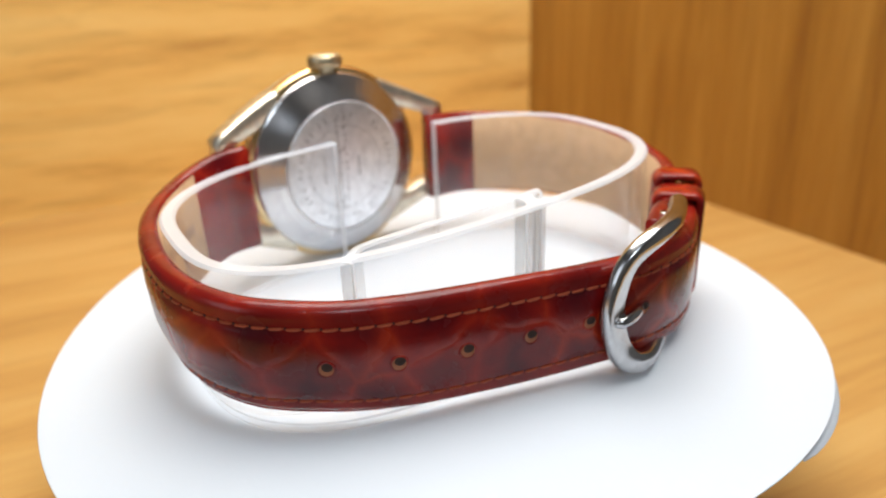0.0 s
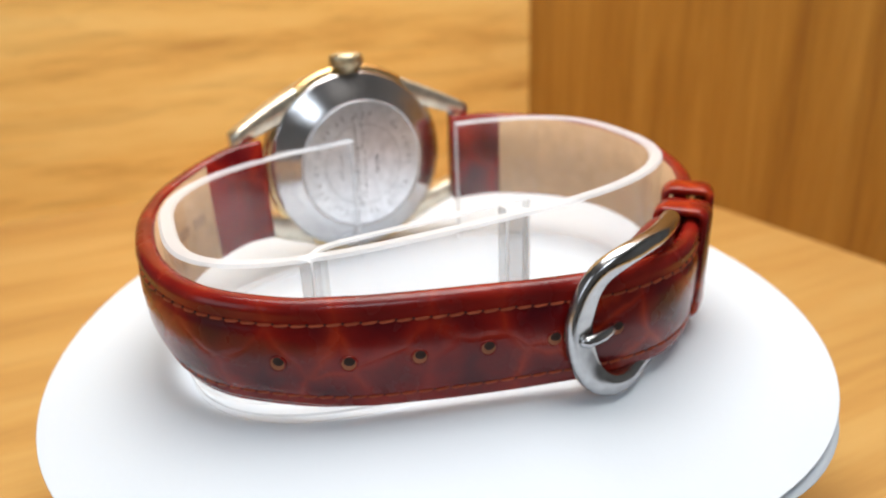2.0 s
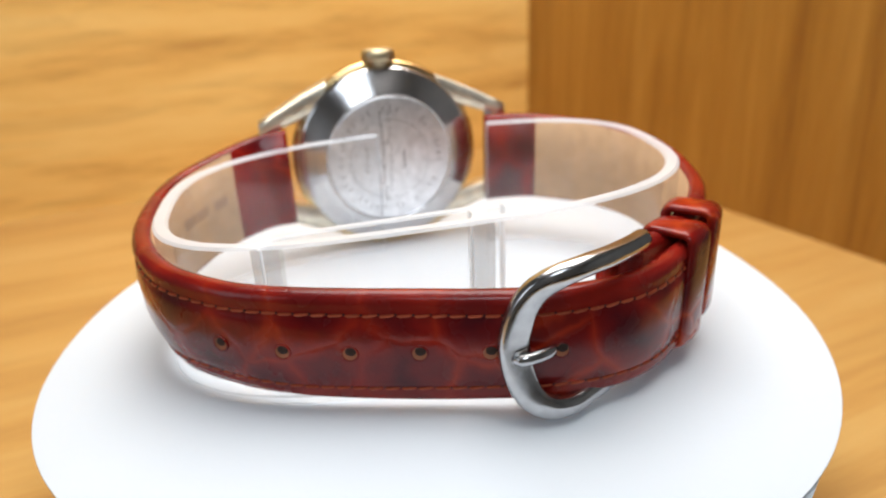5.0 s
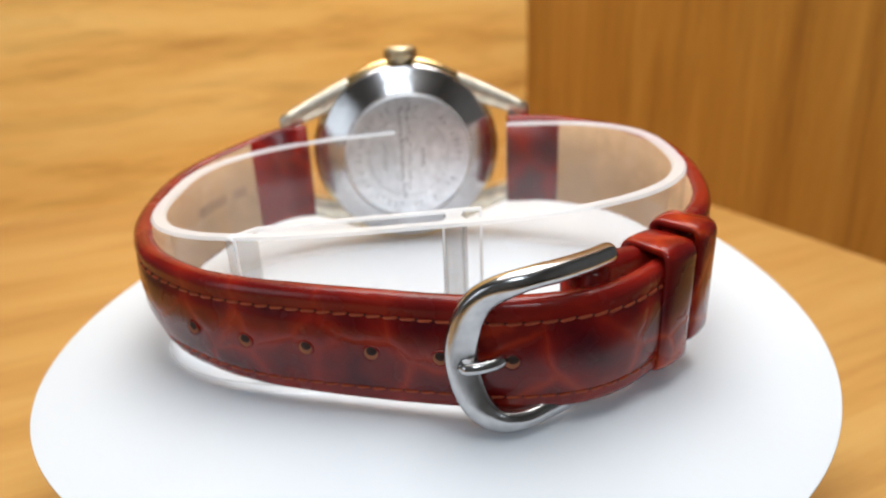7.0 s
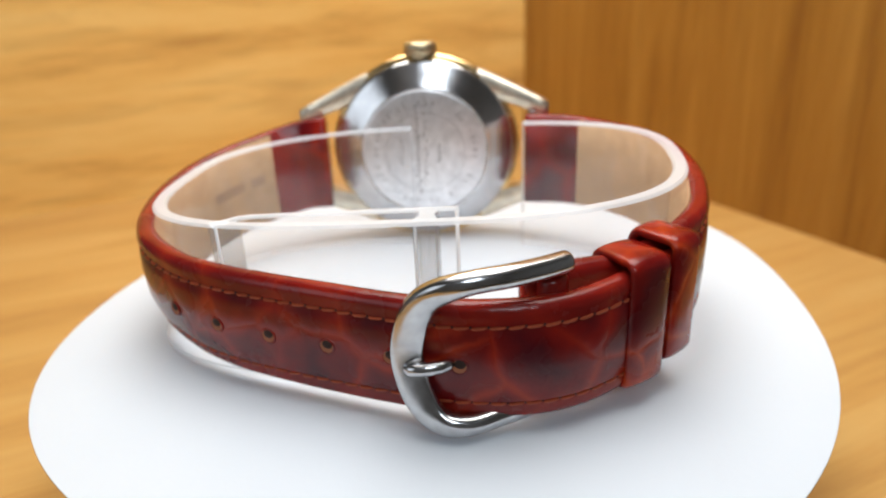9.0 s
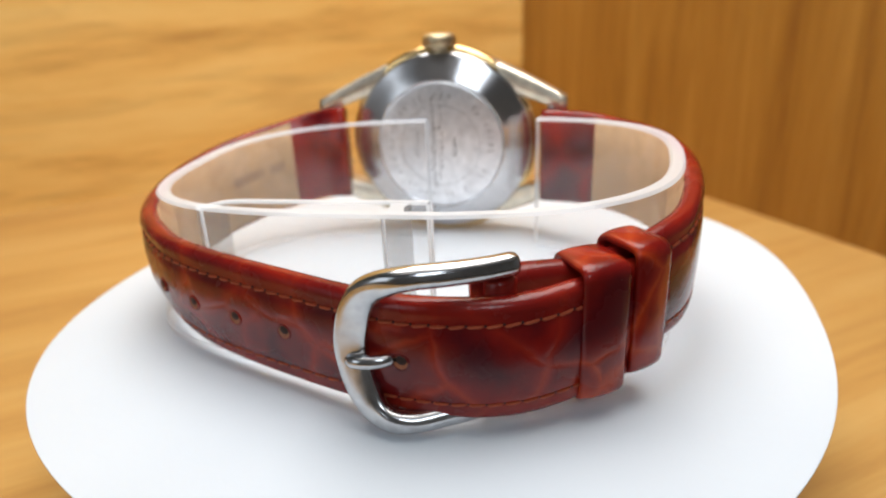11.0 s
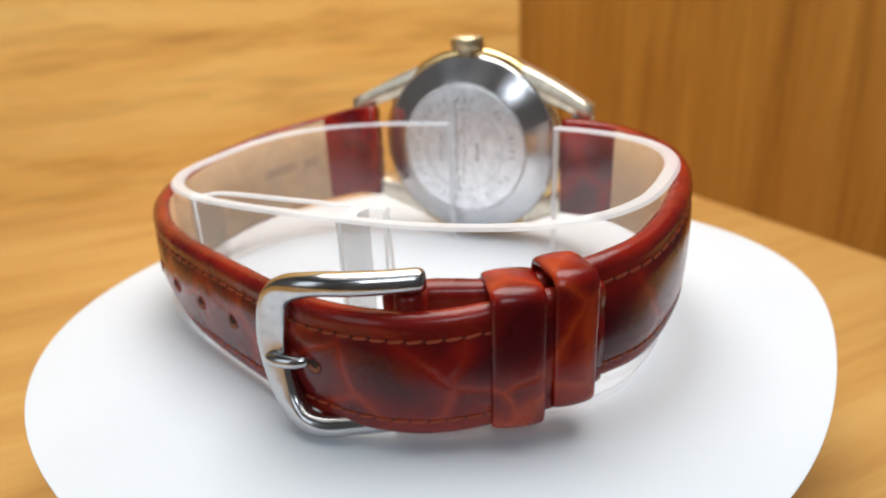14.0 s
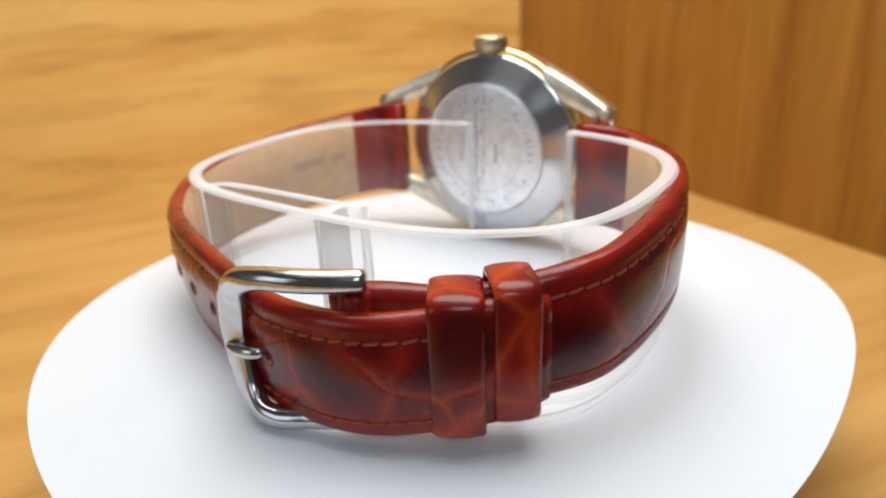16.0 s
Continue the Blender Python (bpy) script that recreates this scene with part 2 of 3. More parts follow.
def tube(bm, points, radius, sides=10, loop=False, flat=1.0):
    """A rod along 3D points (mm); flat below 1 thins it along its second axis."""
    P = [Vector(p) for p in points]
    rings = []
    n = len(P)
    up = Vector((0, 0, 1))
    for i, p in enumerate(P):
        a = P[(i - 1) % n] if loop or i else P[0]
        b = P[(i + 1) % n] if loop or i < n - 1 else P[-1]
        t = (b - a).normalized()
        side = t.cross(up)
        if side.length < 0.05:
            side = t.cross(Vector((1, 0, 0)))
        side.normalize()
        v = side.cross(t)
        r = radius[i] if isinstance(radius, (list, tuple)) else radius
        rings.append([p + side * (r * flat * math.cos(k)) + v * (r * math.sin(k)) for k in np.linspace(0, 2 * math.pi, sides, endpoint=False)])
    skin(bm, rings, loop=loop)


def lathe(bm, profile, place, sides=64, index=None):
    """Turns (radius, along) pairs about an axis; place maps (u, v, w) in mm to the world."""
    rings = []
    for r, w in profile:
        rings.append([place(r * math.cos(k), r * math.sin(k), w) for k in np.linspace(0, 2 * math.pi, sides, endpoint=False)])
    skin(bm, rings, index=index)


def box(bm, x0, x1, y0, y1, z0, z1, bevel=0.0):
    made = bmesh.ops.create_cube(bm, size=1)["verts"]
    for v in made:
        v.co = Vector((x0 + (v.co.x + 0.5) * (x1 - x0), y0 + (v.co.y + 0.5) * (y1 - y0), z0 + (v.co.z + 0.5) * (z1 - z0)))
    if bevel:
        edges = list({e for v in made for e in v.link_edges})
        bmesh.ops.bevel(bm, geom=edges, offset=bevel, segments=2, affect="EDGES")


# ---- setting: a wooden corner ----
FLOOR_Z = -0.030
CORNER = Vector((0.0495, 0.2330, FLOOR_Z))
TURN = radians(24.5)


def setting(name, mat, size, label, category, bevel=0.0):
    bm = bmesh.new()
    box(bm, *size, bevel)
    ob = part(name, bm, mat, None, "", smooth=False)
    ob.matrix_basis = Matrix.Translation(CORNER) @ Matrix.Rotation(TURN, 4, "Z")
    return tagged(ob, label, category, kind="structure")


# shelf board; the unseen body below is added to reach the room floor
setting("floor", WOOD_FLOOR, (-0.46, 0.02, -0.278, 0.02, -0.868, 0.0), "pale varnished oak shelf board with an added unseen body below", "floor")
setting("wall_back", WOOD_LIGHT, (-0.30, 0.0, 0.0, 0.018, 0.0, 0.36), "pale oak back panel with lengthwise grain", "wall")
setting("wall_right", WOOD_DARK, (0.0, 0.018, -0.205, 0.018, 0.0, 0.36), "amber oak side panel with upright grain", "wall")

# an unseen room shell round the shelf, added to bounce light and fill reflections
def room():
    for name, size, label in (
            ("wall_left", (-1.62, -1.6, -1.8, 1.6, -0.9, 1.5), "unseen off-white room wall, added to bounce light"),
            ("wall_near", (-1.6, 1.6, -1.82, -1.8, -0.9, 1.5), "unseen off-white room wall, added to bounce light"),
            ("wall_far", (-1.6, 1.6, 1.6, 1.62, -0.9, 1.5), "unseen off-white room wall, added to bounce light"),
            ("wall_side", (1.6, 1.62, -1.8, 1.6, -0.9, 1.5), "unseen off-white room wall, added to bounce light"),
            ("ceiling", (-1.6, 1.6, -1.8, 1.6, 1.5, 1.52), "unseen off-white ceiling, added to bounce light"),
            ("ground", (-1.6, 1.6, -1.8, 1.6, -0.92, -0.9), "unseen dark brown room floor, added for dark reflections")):
        bm = bmesh.new()
        box(bm, *size)
        tagged(part(name, bm, ROOM_FLOOR if name == "ground" else WALL, None, "", False), label, name.split("_")[0], kind="structure")


room()


# ---- turntable with its paper cover ----
def paper_radius(p):
    waves = ((3.79, 4.62), (-1.12, 0.94), (-0.91, -0.51), (-0.69, 0.48), (-0.48, -0.19), (0.01, -0.34), (0.14, -0.09))
    return 58.21 + sum(c * math.cos(k * p) + d * math.sin(k * p) for k, (c, d) in enumerate(waves, 1))


def paper_cover():
    bm = bmesh.new()
    n = 144
    turns = np.linspace(0, 2 * math.pi, n, endpoint=False)

    def sheet(dz):
        rings = []
        for k in (0.02, 0.3, 0.55, 0.61, 0.66, 0.72, 0.80, 0.86, 0.91, 0.95, 0.98, 0.994, 0.998, 1.0):
            ring = []
            for p in turns:
                r = paper_radius(p) * k
                drop = 2.9 * max(0.0, (k - 0.56) / 0.44) ** 1.25
                wave = 0.5 * math.sin(3 * p + 1.0) * max(0.0, (k - 0.8) / 0.2) ** 2
                ring.append((r * math.cos(p), r * math.sin(p), dz - drop + wave))
            rings.append(ring)
        return rings
    top, low = sheet(0.0), sheet(-0.12)
    skin(bm, top + low[::-1])
    return tagged(part("paper_cover", bm, PAPER), "white paper disc cut by hand, on a turntable", "paper")


def paper_flap(cover):
    bm = bmesh.new()
    rings = []
    for k in np.linspace(0, 1, 9):
        p = radians(-74 + 21 * k)
        r = paper_radius(p)
        d = math.sin(math.pi * k) ** 0.7
        rings.append([(q * math.cos(p), q * math.sin(p), z) for q, z in ((r - 6, -3.2), (r - 0.5, -3.5 - 0.5 * d), (r + 0.75 * d, -3.7 - 0.7 * d), (r + 0.7 * d, -3.85 - 0.75 * d), (r - 0.5, -3.65 - 0.6 * d), (r - 6, -3.4))])
    skin(bm, rings)
    part("folded_edge", bm, PAPER, cover, "paper edge folded down")


def turntable():
    bm = bmesh.new()
    flat = lambda u, v, w: (u, v, w)
    lathe(bm, [(1, -0.14), (23.5, -0.14), (24.2, -0.8), (24.2, -6), (23, -8.1), (1, -8.1)], flat, 72)
    base = tagged(new("turntable"), "round grey turntable under a white paper disc", "turntable")
    part("platter", bm, BASE, base)
    return base


def turntable_foot():
    bm = bmesh.new()
    lathe(bm, [(1, -8.2), (30, -8.2), (34, -12), (36, -29.9), (1, -29.9)], lambda u, v, w: (u, v, w), 64)
    return tagged(part("pedestal", bm, BASE), "grey plastic pedestal standing on the oak shelf board", "pedestal")


PAPER_DISC = paper_cover()
paper_flap(PAPER_DISC)
PLATTER = turntable()
turntable_foot()


# ---- clear stand: an open oval band ----
def oval(k, grow=0.0):
    """The band's outer plan line, from k = 0 to 1 anticlockwise from its right end."""
    a = 2 * math.pi * k
    c, s = math.cos(a), math.sin(a)
    e = 2 / (2.7 if c > 0 else 2.5 if s > 0 else 3.3)
    return np.array((1.7 + (36.9 + grow) * math.copysign(abs(c) ** e, c), 0.2 + (21.9 + grow) * math.copysign(abs(s) ** e, s)))


def stand_height(x, y):
    return 20.5 + 0.04 * x + 0.06 * y


def watch_stand():
    stand = tagged(new("watch_stand"), "clear acrylic watch stand, an open oval band with a boxed clip", "stand")
    raw = [oval(k) for k in np.linspace(0, 1, 400, endpoint=False)]
    back = [i for i, p in enumerate(raw) if p[1] > 0 and -2.7 < p[0] < 16.2]
    order = raw[back[-1] + 1:] + raw[:back[0]]
    line, _ = spline([(*p,) for p in order[::3]] + [(*order[-1],)], 0.8)
    side = normals(line)
    bm = bmesh.new()
    rings, thick = [], 1.95
    for p, n in zip(line, side):
        q = p - n * thick
        h = stand_height(*p)
        r = 0.35
        a, b = p - n * r, q + n * r
        rings.append([(*p, r), (*p, h - r), (*a, h), (*b, h), (*q, h - r), (*q, r), (*b, 0.02), (*a, 0.02)])
    skin(bm, rings, index=lambda i, j: 1 if j in (1, 2, 3, 5, 7) else 0)
    for f in bm.faces:
        if len(f.verts) == 8:
            f.material_index = 1
    part("band", bm, [CLEAR, FROSTED], stand, smooth=False)
    # the low foot that widens the band towards the front
    bm = bmesh.new()
    rings = []
    for k in np.linspace(0.5, 1.0, 90):
        q = oval(k)
        a = 2 * math.pi * k
        p = np.array((q[0], 0.2 - 26.5 * abs(math.sin(a)) ** (2 / 3.3)))
        way = (p - q) / max(1e-6, np.linalg.norm(p - q))
        width = max(0.25, np.linalg.norm(p - q))
        q, p = q + way * 0.05, q + way * width
        c = p - way * min(0.2, 0.4 * width)
        rings.append([(*q, 0.02), (*q, 1.25), (*c, 1.25), (*p, 1.05), (*p, 0.2), (*c, 0.02)])
    skin(bm, rings, index=lambda i, j: 1 if j in (2, 4) else 0)
    part("foot_rim", bm, [CLEAR, FROSTED], stand, smooth=False)
    # the boxed clip on the inside of the front
    rings = []
    pts, _ = spline([(-20.6, -20.6), (-19.0, -18.9), (-16.6, -17.9), (-5, -17.6), (4, -17.4), (9.2, -17.3)], 0.7)
    for p, n in zip(pts, normals(pts)):
        q = p - n * 1.35
        h = stand_height(*p) - 0.1
        rings.append([(*p, 0), (*p, h - 0.25), (*(p - n * 0.25), h), (*(q + n * 0.25), h), (*q, h - 0.25), (*q, 0)])
    bm = bmesh.new()
    skin(bm, rings, index=lambda i, j: 1 if j in (1, 2, 3) else 2 if i < 5 else 0)
    part("clip_wall", bm, [CLEAR, FROSTED, CLEAR_GREYED], stand, smooth=False)
    # white rods added along the clip's corners to imitate glassy glints
    for x, y in ((9.2, -17.2), (9.2, -16.0), (-20.4, -20.2)):
        bm = bmesh.new()
        tube(bm, [(x, y, 0.3), (x, y, 10), (x, y, stand_height(x, y) - 0.4)], 0.2, 6)
        part("clip_edge_glint", bm, FROSTED, stand)
    # the web that joins the clip to the band
    bm = bmesh.new()
    web = [[(x, y, z) for x, y in ((4.3, -20.3), (4.9, -18.6), (4.6, -17.3), (7.1, -17.3), (6.7, -18.6), (7.3, -20.3))] for z in (0.03, 19.1)]
    web[1] = [(x, y, stand_height(x, y) - 0.15) for x, y, _ in web[1]]
    skin(bm, web)
    for f in bm.faces:
        f.material_index = 1 if abs(f.normal.z) > 0.5 or len(f.verts) == 6 else 0
    part("clip_web", bm, [CLEAR_GREYED, FROSTED], stand, smooth=False)
    # one more added white rod, for the bright line on the web
    for x, y in ((4.5, -19.9),):
        bm = bmesh.new()
        tube(bm, [(x, y, 0.3), (x, y, 10), (x, y, stand_height(x, y) - 0.4)], 0.16, 6)
        part("clip_edge_glint", bm, FROSTED, stand)
    for piece in stand.children:
        piece.visible_shadow = False
    return stand


STAND = watch_stand()


# ---- watch ----
WATCH = tagged(new("watch"), "vintage gold and steel wristwatch on a red leather strap", "watch")
CASE = Vector((-1.2, 24.6, 16.9))
EX, EN = Vector((0.9945, 0.105, 0)), Vector((0.105, -0.9945, 0))


def on_case(u, v, w):
    """u along the lugs, v up, w out of the back."""
    return CASE + EX * u + Vector((0, 0, 1)) * v + EN * w


def watch_case():
    bm = bmesh.new()
    lathe(bm, [(15.2, -4.5), (16.2, -4.2), (16.7, -3.0), (17.0, -1.6), (17.0, -0.9), (16.85, -0.4), (16.2, 0.0), (12, 0.0)], on_case, 96)
    body = part("case_middle", bm, GOLD, WATCH, "gold-plated case side")
    bm = bmesh.new()
    lathe(bm, [(15.2, -4.4), (15.0, -4.7), (13.6, -5.6), (9, -6.3), (1, -6.6)], on_case, 72)
    part("crystal", bm, CLEAR, WATCH)
    bm = bmesh.new()
    lathe(bm, [(14.6, -4.2), (14.6, -4.4), (0.3, -4.4)], on_case, 64)
    part("dial", bm, DIAL, WATCH)
    bm = bmesh.new()
    lathe(bm, [(15.75, -0.05), (15.9, 0.2), (15.8, 0.45), (15.45, 0.71), (15.36, 0.755), (15.28, 0.79), (13.4, 1.755), (11.56, 2.70), (11.48, 2.735), (11.4, 2.76), (11.25, 2.76), (11.15, 2.6)], on_case, 128)
    back = part("case_back", bm, RIM_STEEL, WATCH, "polished steel case back with a sloping rim")
    bm = bmesh.new()
    lathe(bm, [(11.17, 2.62), (11.0, 2.82), (10.6, 2.9), (0.2, 2.9)], on_case, 96)
    disc = part("back_disc", bm, STEEL_WORN, back, "satin worn steel disc with engraving and painted reflection lines")
    # engraved ring of strokes and two short straight lines, too worn to be told apart
    rng = random.Random(5)
    for k in range(46):
        a = 2 * math.pi * (k + 0.3 * rng.random()) / 46
        if rng.random() < 0.25:
            continue
        r0, r1 = 8.5, 8.5 + 1.0 * rng.uniform(0.6, 1.1)
        bm = bmesh.new()
        tube(bm, [on_case(r * math.cos(a), r * math.sin(a), 2.9) for r in (r0, r1)], 0.09, 5)
        part("engraving_reflection_stroke", bm, ENGRAVED_REFLECTED, disc)
    # the two long columns paint the stand's gap edges reflected in the disc
    for u, v0, v1, wide, gap in ((-1.3, -7.5, 8.4, 0.16, 0.35), (0.1, -6.0, 8.2, 0.13, 0.6), (2.6, -1.8, 1.6, 0.14, 0.12), (-4.2, -2.2, 2.0, 0.1, 0.5)):
        v = v0
        while v < v1:
            d = rng.uniform(0.3, 0.9)
            a, b = rng.uniform(-0.3, 0.3), rng.uniform(-0.3, 0.3)
            bm = bmesh.new()
            tube(bm, [on_case(u + a, v, 2.9), on_case(u + b, v + d, 2.9)], wide * rng.uniform(0.6, 1.1), 5)
            part("engraving_reflection_stroke", bm, ENGRAVED_REFLECTED, disc)
            v += d + rng.uniform(0.5, 1.4) * gap
    bm = bmesh.new()
    tube(bm, [on_case(7.1 * math.cos(a), 7.1 * math.sin(a), 2.88) for a in np.linspace(0, 2 * math.pi, 72, endpoint=False)], 0.04, 5, loop=True)
    part("engraved_circle", bm, ENGRAVED_REFLECTED, disc)
    # lugs
    for su in (-1, 1):
        for sv in (-1, 1):
            bm = bmesh.new()
            rings = []
            for k in np.linspace(0, 1, 11):
                u = su * (4.5 + 17.3 * k)
                hw, hv = 2.4 - 0.5 * k, 2.7 - 1.4 * k
                v = sv * (15.9 - 7.75 * k - hv + 0.35 * math.sin(math.pi * k))
                w = -2.6 + 3.4 * k ** 2
                rings.append([on_case(u, v + hv * b, w + hw * a) for a, b in ((-1, -0.7), (-0.8, -1), (0.8, -1), (1, -0.7), (1, 0.7), (0.8, 1), (-0.8, 1), (-1, 0.7))])
            skin(bm, rings)
            part("lug", bm, LUG, WATCH, "worn gold-plated lug")
        bm = bmesh.new()
        tube(bm, [on_case(su * 19.2, v, 1.0) for v in (-8.2, 8.2)], 0.75, 10)
        part("spring_bar", bm, STEEL, WATCH)
    # crown with its fluted edge
    bm = bmesh.new()
    n = 48
    rings = []
    for r, h in ((1.6, 15.9), (1.6, 16.5), (2.55, 16.6), (2.85, 16.9), (2.9, 17.9), (2.7, 18.5), (2.2, 18.75), (0.1, 18.85)):
        ring = []
        for i in range(n):
            a = 2 * math.pi * i / n
            q = r - (0.12 if i % 2 and 16.7 < h < 18.2 else 0)
            ring.append(on_case(-0.2 + q * math.cos(a), h, -0.6 + q * math.sin(a)))
        rings.append(ring)
    skin(bm, rings)
    part("crown", bm, CROWN, WATCH, "worn pale gold winding crown")


watch_case()

# strap lines: plan x, y of the outer face, height of the middle, width, thickness, how far the lower edge is tucked in (mm)
TAIL = [(-18.6, 22.4, 15.5, 16.6, 3.2, 0), (-24.2, 21.6, 15.0, 16.4, 3.0, 0), (-30.7, 17.5, 13.6, 16.0, 2.8, 0.2), (-36.1, 10.0, 12.3, 15.7, 2.6, 0.9),
        (-38.3, 1.6, 11.1, 15.4, 2.6, 1.5), (-37.8, -8.1, 9.95, 14.8, 2.6, 1.7), (-33.6, -16.9, 9.1, 14.4, 2.6, 1.7), (-25.9, -23.3, 8.6, 14.1, 2.5, 1.6),
        (-18.8, -26.6, 8.35, 14.3, 2.4, 1.1), (-11.4, -28.9, 8.35, 14.1, 2.4, 0.6), (-4.0, -30.7, 8.35, 13.9, 2.3, 0.2), (3.3, -32.4, 8.35, 13.6, 2.3, 0),
        (11.0, -33.9, 8.45, 13.6, 2.4, 0), (18.5, -33.4, 8.55, 13.8, 2.4, 0), (24.5, -31.0, 8.7, 13.8, 2.4, 0), (30.4, -26.5, 9.4, 13.8, 2.3, 0),
        (34.8, -22.7, 10.4, 13.4, 2.0, 0), (37.0, -19.8, 11.0, 11.5, 1.6, 0)]
SHORT = [(17.9, -30.5, 9.8, 14.2, 2.3, 0), (22.6, -28.2, 9.8, 14.7, 2.8, 0), (28.9, -24.4, 9.9, 14.2, 2.4, 0), (33.4, -20.7, 10.9, 13.9, 2.4, 0),
         (37.2, -17.0, 11.6, 14.3, 2.5, 0), (39.9, -11.5, 12.2, 14.6, 2.5, 0), (41.0, -3.0, 13.55, 14.7, 2.6, 0), (39.9, 6.0, 14.5, 14.9, 2.6, 0),
         (36.2, 14.8, 14.9, 15.2, 2.7, 0), (30.5, 21.0, 15.05, 15.5, 2.8, 0), (24.5, 24.6, 15.2, 15.8, 3.0, 0), (17.0, 25.4, 15.3, 16.0, 3.2, 0)]


STITCH_UP, STITCH_LOW = 2.7, 2.0


def strap(name, table, label, fold_first, stitched):
    line, run = spline(table, 0.7)
    side = normals(line)
    rings = []
    section = []
    for (x, y, z, w, t, tuck), n in zip(line, side):
        half = w / 2
        shape = [(-0.58 * t, half), (-0.32 * t, half - 0.15), (-0.12 * t, half - 0.7), (-0.05 * t, half - 1.5), (-0.17 * t, half - STITCH_UP), (-0.04 * t, half - 3.3), (0, half - 4.4),
                 (0.06, 0.25 * half), (0.06, -0.25 * half),
                 (0, 3.8 - half), (-0.04 * t, 2.5 - half), (-0.17 * t, STITCH_LOW - half), (-0.05 * t, 1.3 - half), (-0.12 * t, 0.6 - half), (-0.32 * t, 0.14 - half), (-0.58 * t, -half),
                 (-0.8 * t, 0.1 - half), (-t, 0.5 - half), (-t, half - 0.5), (-0.8 * t, half - 0.1)]
        shape = [(max(d - tuck * (-h / half) ** 1.5, -0.88 * t) if h < 0 and d > -0.7 * t else d, h) for d, h in shape]
        rings.append([(x + n[0] * d, y + n[1] * d, z + h) for d, h in shape])
    bm = bmesh.new()
    total = run[-1]

    def which(i, j):
        s = run[min(i, len(run) - 1)]
        near = s if fold_first else total - s
        if j == 17:
            return 1 if near > 11 else 0
        return 2 if j < 4 or j > 10 else 0
    skin(bm, rings, index=which)
    ob = part(name, bm, [LEATHER, LINING, LEATHER_EDGE], WATCH, label)
    # stitches
    bm = bmesh.new()
    tube(bm, [(-0.86, 0, -0.12), (-0.5, 0, 0.07), (0.45, 0, 0.09), (0.86, 0, -0.12)], [0.12, 0.18, 0.18, 0.12], 7)
    thread = bpy.data.meshes.new("stitch")
    plain_faces = len(bm.faces)
    tube(bm, [(0.84, 0.02, -0.16), (0.95, 0.02, -0.02), (1.06, 0.02, -0.16)], [0.12, 0.2, 0.12], 7)
    bm.faces.ensure_lookup_table()
    for k, f in enumerate(bm.faces):
        f.smooth, f.material_index = True, int(k >= plain_faces)
    bm.to_mesh(thread)
    bm.free()
    thread.materials.append(THREAD)
    thread.materials.append(PRICK)
    s = stitched[0]
    rng = random.Random(11)
    while s < total - stitched[1]:
        v = [np.interp(s, run, line[:, k]) for k in range(6)]
        n = np.array([np.interp(s, run, side[:, k]) for k in (0, 1)])
        n /= np.linalg.norm(n)
        dz = np.interp(s + 0.5, run, line[:, 2]) - np.interp(s - 0.5, run, line[:, 2])
        dw = np.interp(s + 0.5, run, line[:, 3]) - np.interp(s - 0.5, run, line[:, 3])
        for sign in (-1, 1):
            x, y = np.array(v[:2]) - n * (0.15 * v[4] + (v[5] * (1 - 2 * STITCH_LOW / v[3]) ** 1.5 if sign < 0 else 0))
            st = new("stitch", thread)
            st.parent = ob
            X = Vector((-n[1], n[0], dz + sign * dw / 2)).normalized()
            Z = Vector((n[0], n[1], 0))
            Y = Z.cross(X)
            st.matrix_basis = Matrix.Translation(Vector((x, y, v[2] + (v[3] / 2 - STITCH_UP if sign > 0 else STITCH_LOW - v[3] / 2))) * MM) @ Matrix((X, Y, Z)).transposed().to_4x4() @ Matrix.Rotation(radians(rng.uniform(2, 8)), 4, "Z")
        s += 1.9
    return ob, line, run, side


TAIL_STRAP, TAIL_LINE, TAIL_RUN, TAIL_SIDE = strap("tail_strap", TAIL, "glossy red crocodile-grain leather strap with punched holes", True, (3.0, 6.0))
SHORT_STRAP, SHORT_LINE, SHORT_RUN, SHORT_SIDE = strap("buckle_strap", SHORT, "glossy red crocodile-grain leather strap", False, (17.0, 3.0))


def at_x(line, side, x, lo):
    """Place, outward side and middle height of a strap at plan x on its front half."""
    i = min((k for k in range(len(line)) if line[k, 1] < lo), key=lambda k: abs(line[k, 0] - x))
    return Vector((line[i, 0], line[i, 1], line[i, 2])), Vector((side[i, 0], side[i, 1], 0)), line[i]


def strap_holes():
    for x in (-25.9, -18.8, -11.4, -4.0, 3.4, 10.8):
        p, n, _ = at_x(TAIL_LINE, TAIL_SIDE, x, -20)
        p = p - Vector((0, 0, 0.18)) + n * 0.07
        t = Vector((0, 0, 1)).cross(n)
        def turned(u, v, w):
            return p + t * u + Vector((0, 0, v)) + n * w
        bm = bmesh.new()
        lathe(bm, [(1.06, -0.1), (1.0, 0.04), (0.9, 0.08), (0.8, 0.04), (0.74, -0.02)], turned, 24)
        ring = part("punched_hole", bm, LEATHER, TAIL_STRAP, "punched hole with raw tan inside")
        bm = bmesh.new()
        lathe(bm, [(0.82, 0.0), (0.75, 0.05), (0.05, 0.05)], turned, 20)
        part("raw_edge", bm, HOLE_EDGE, ring)
        # a raised dark disc paints the shade in the upper part of the hole
        bm = bmesh.new()
        lathe(bm, [(0.54, 0.045), (0.52, 0.075), (0.05, 0.08)], lambda u, v, w: turned(u * 1.15 + 0.1, v + 0.3, w), 16)
        part("hole_shade", bm, HOLE_SHADE, ring)


strap_holes()


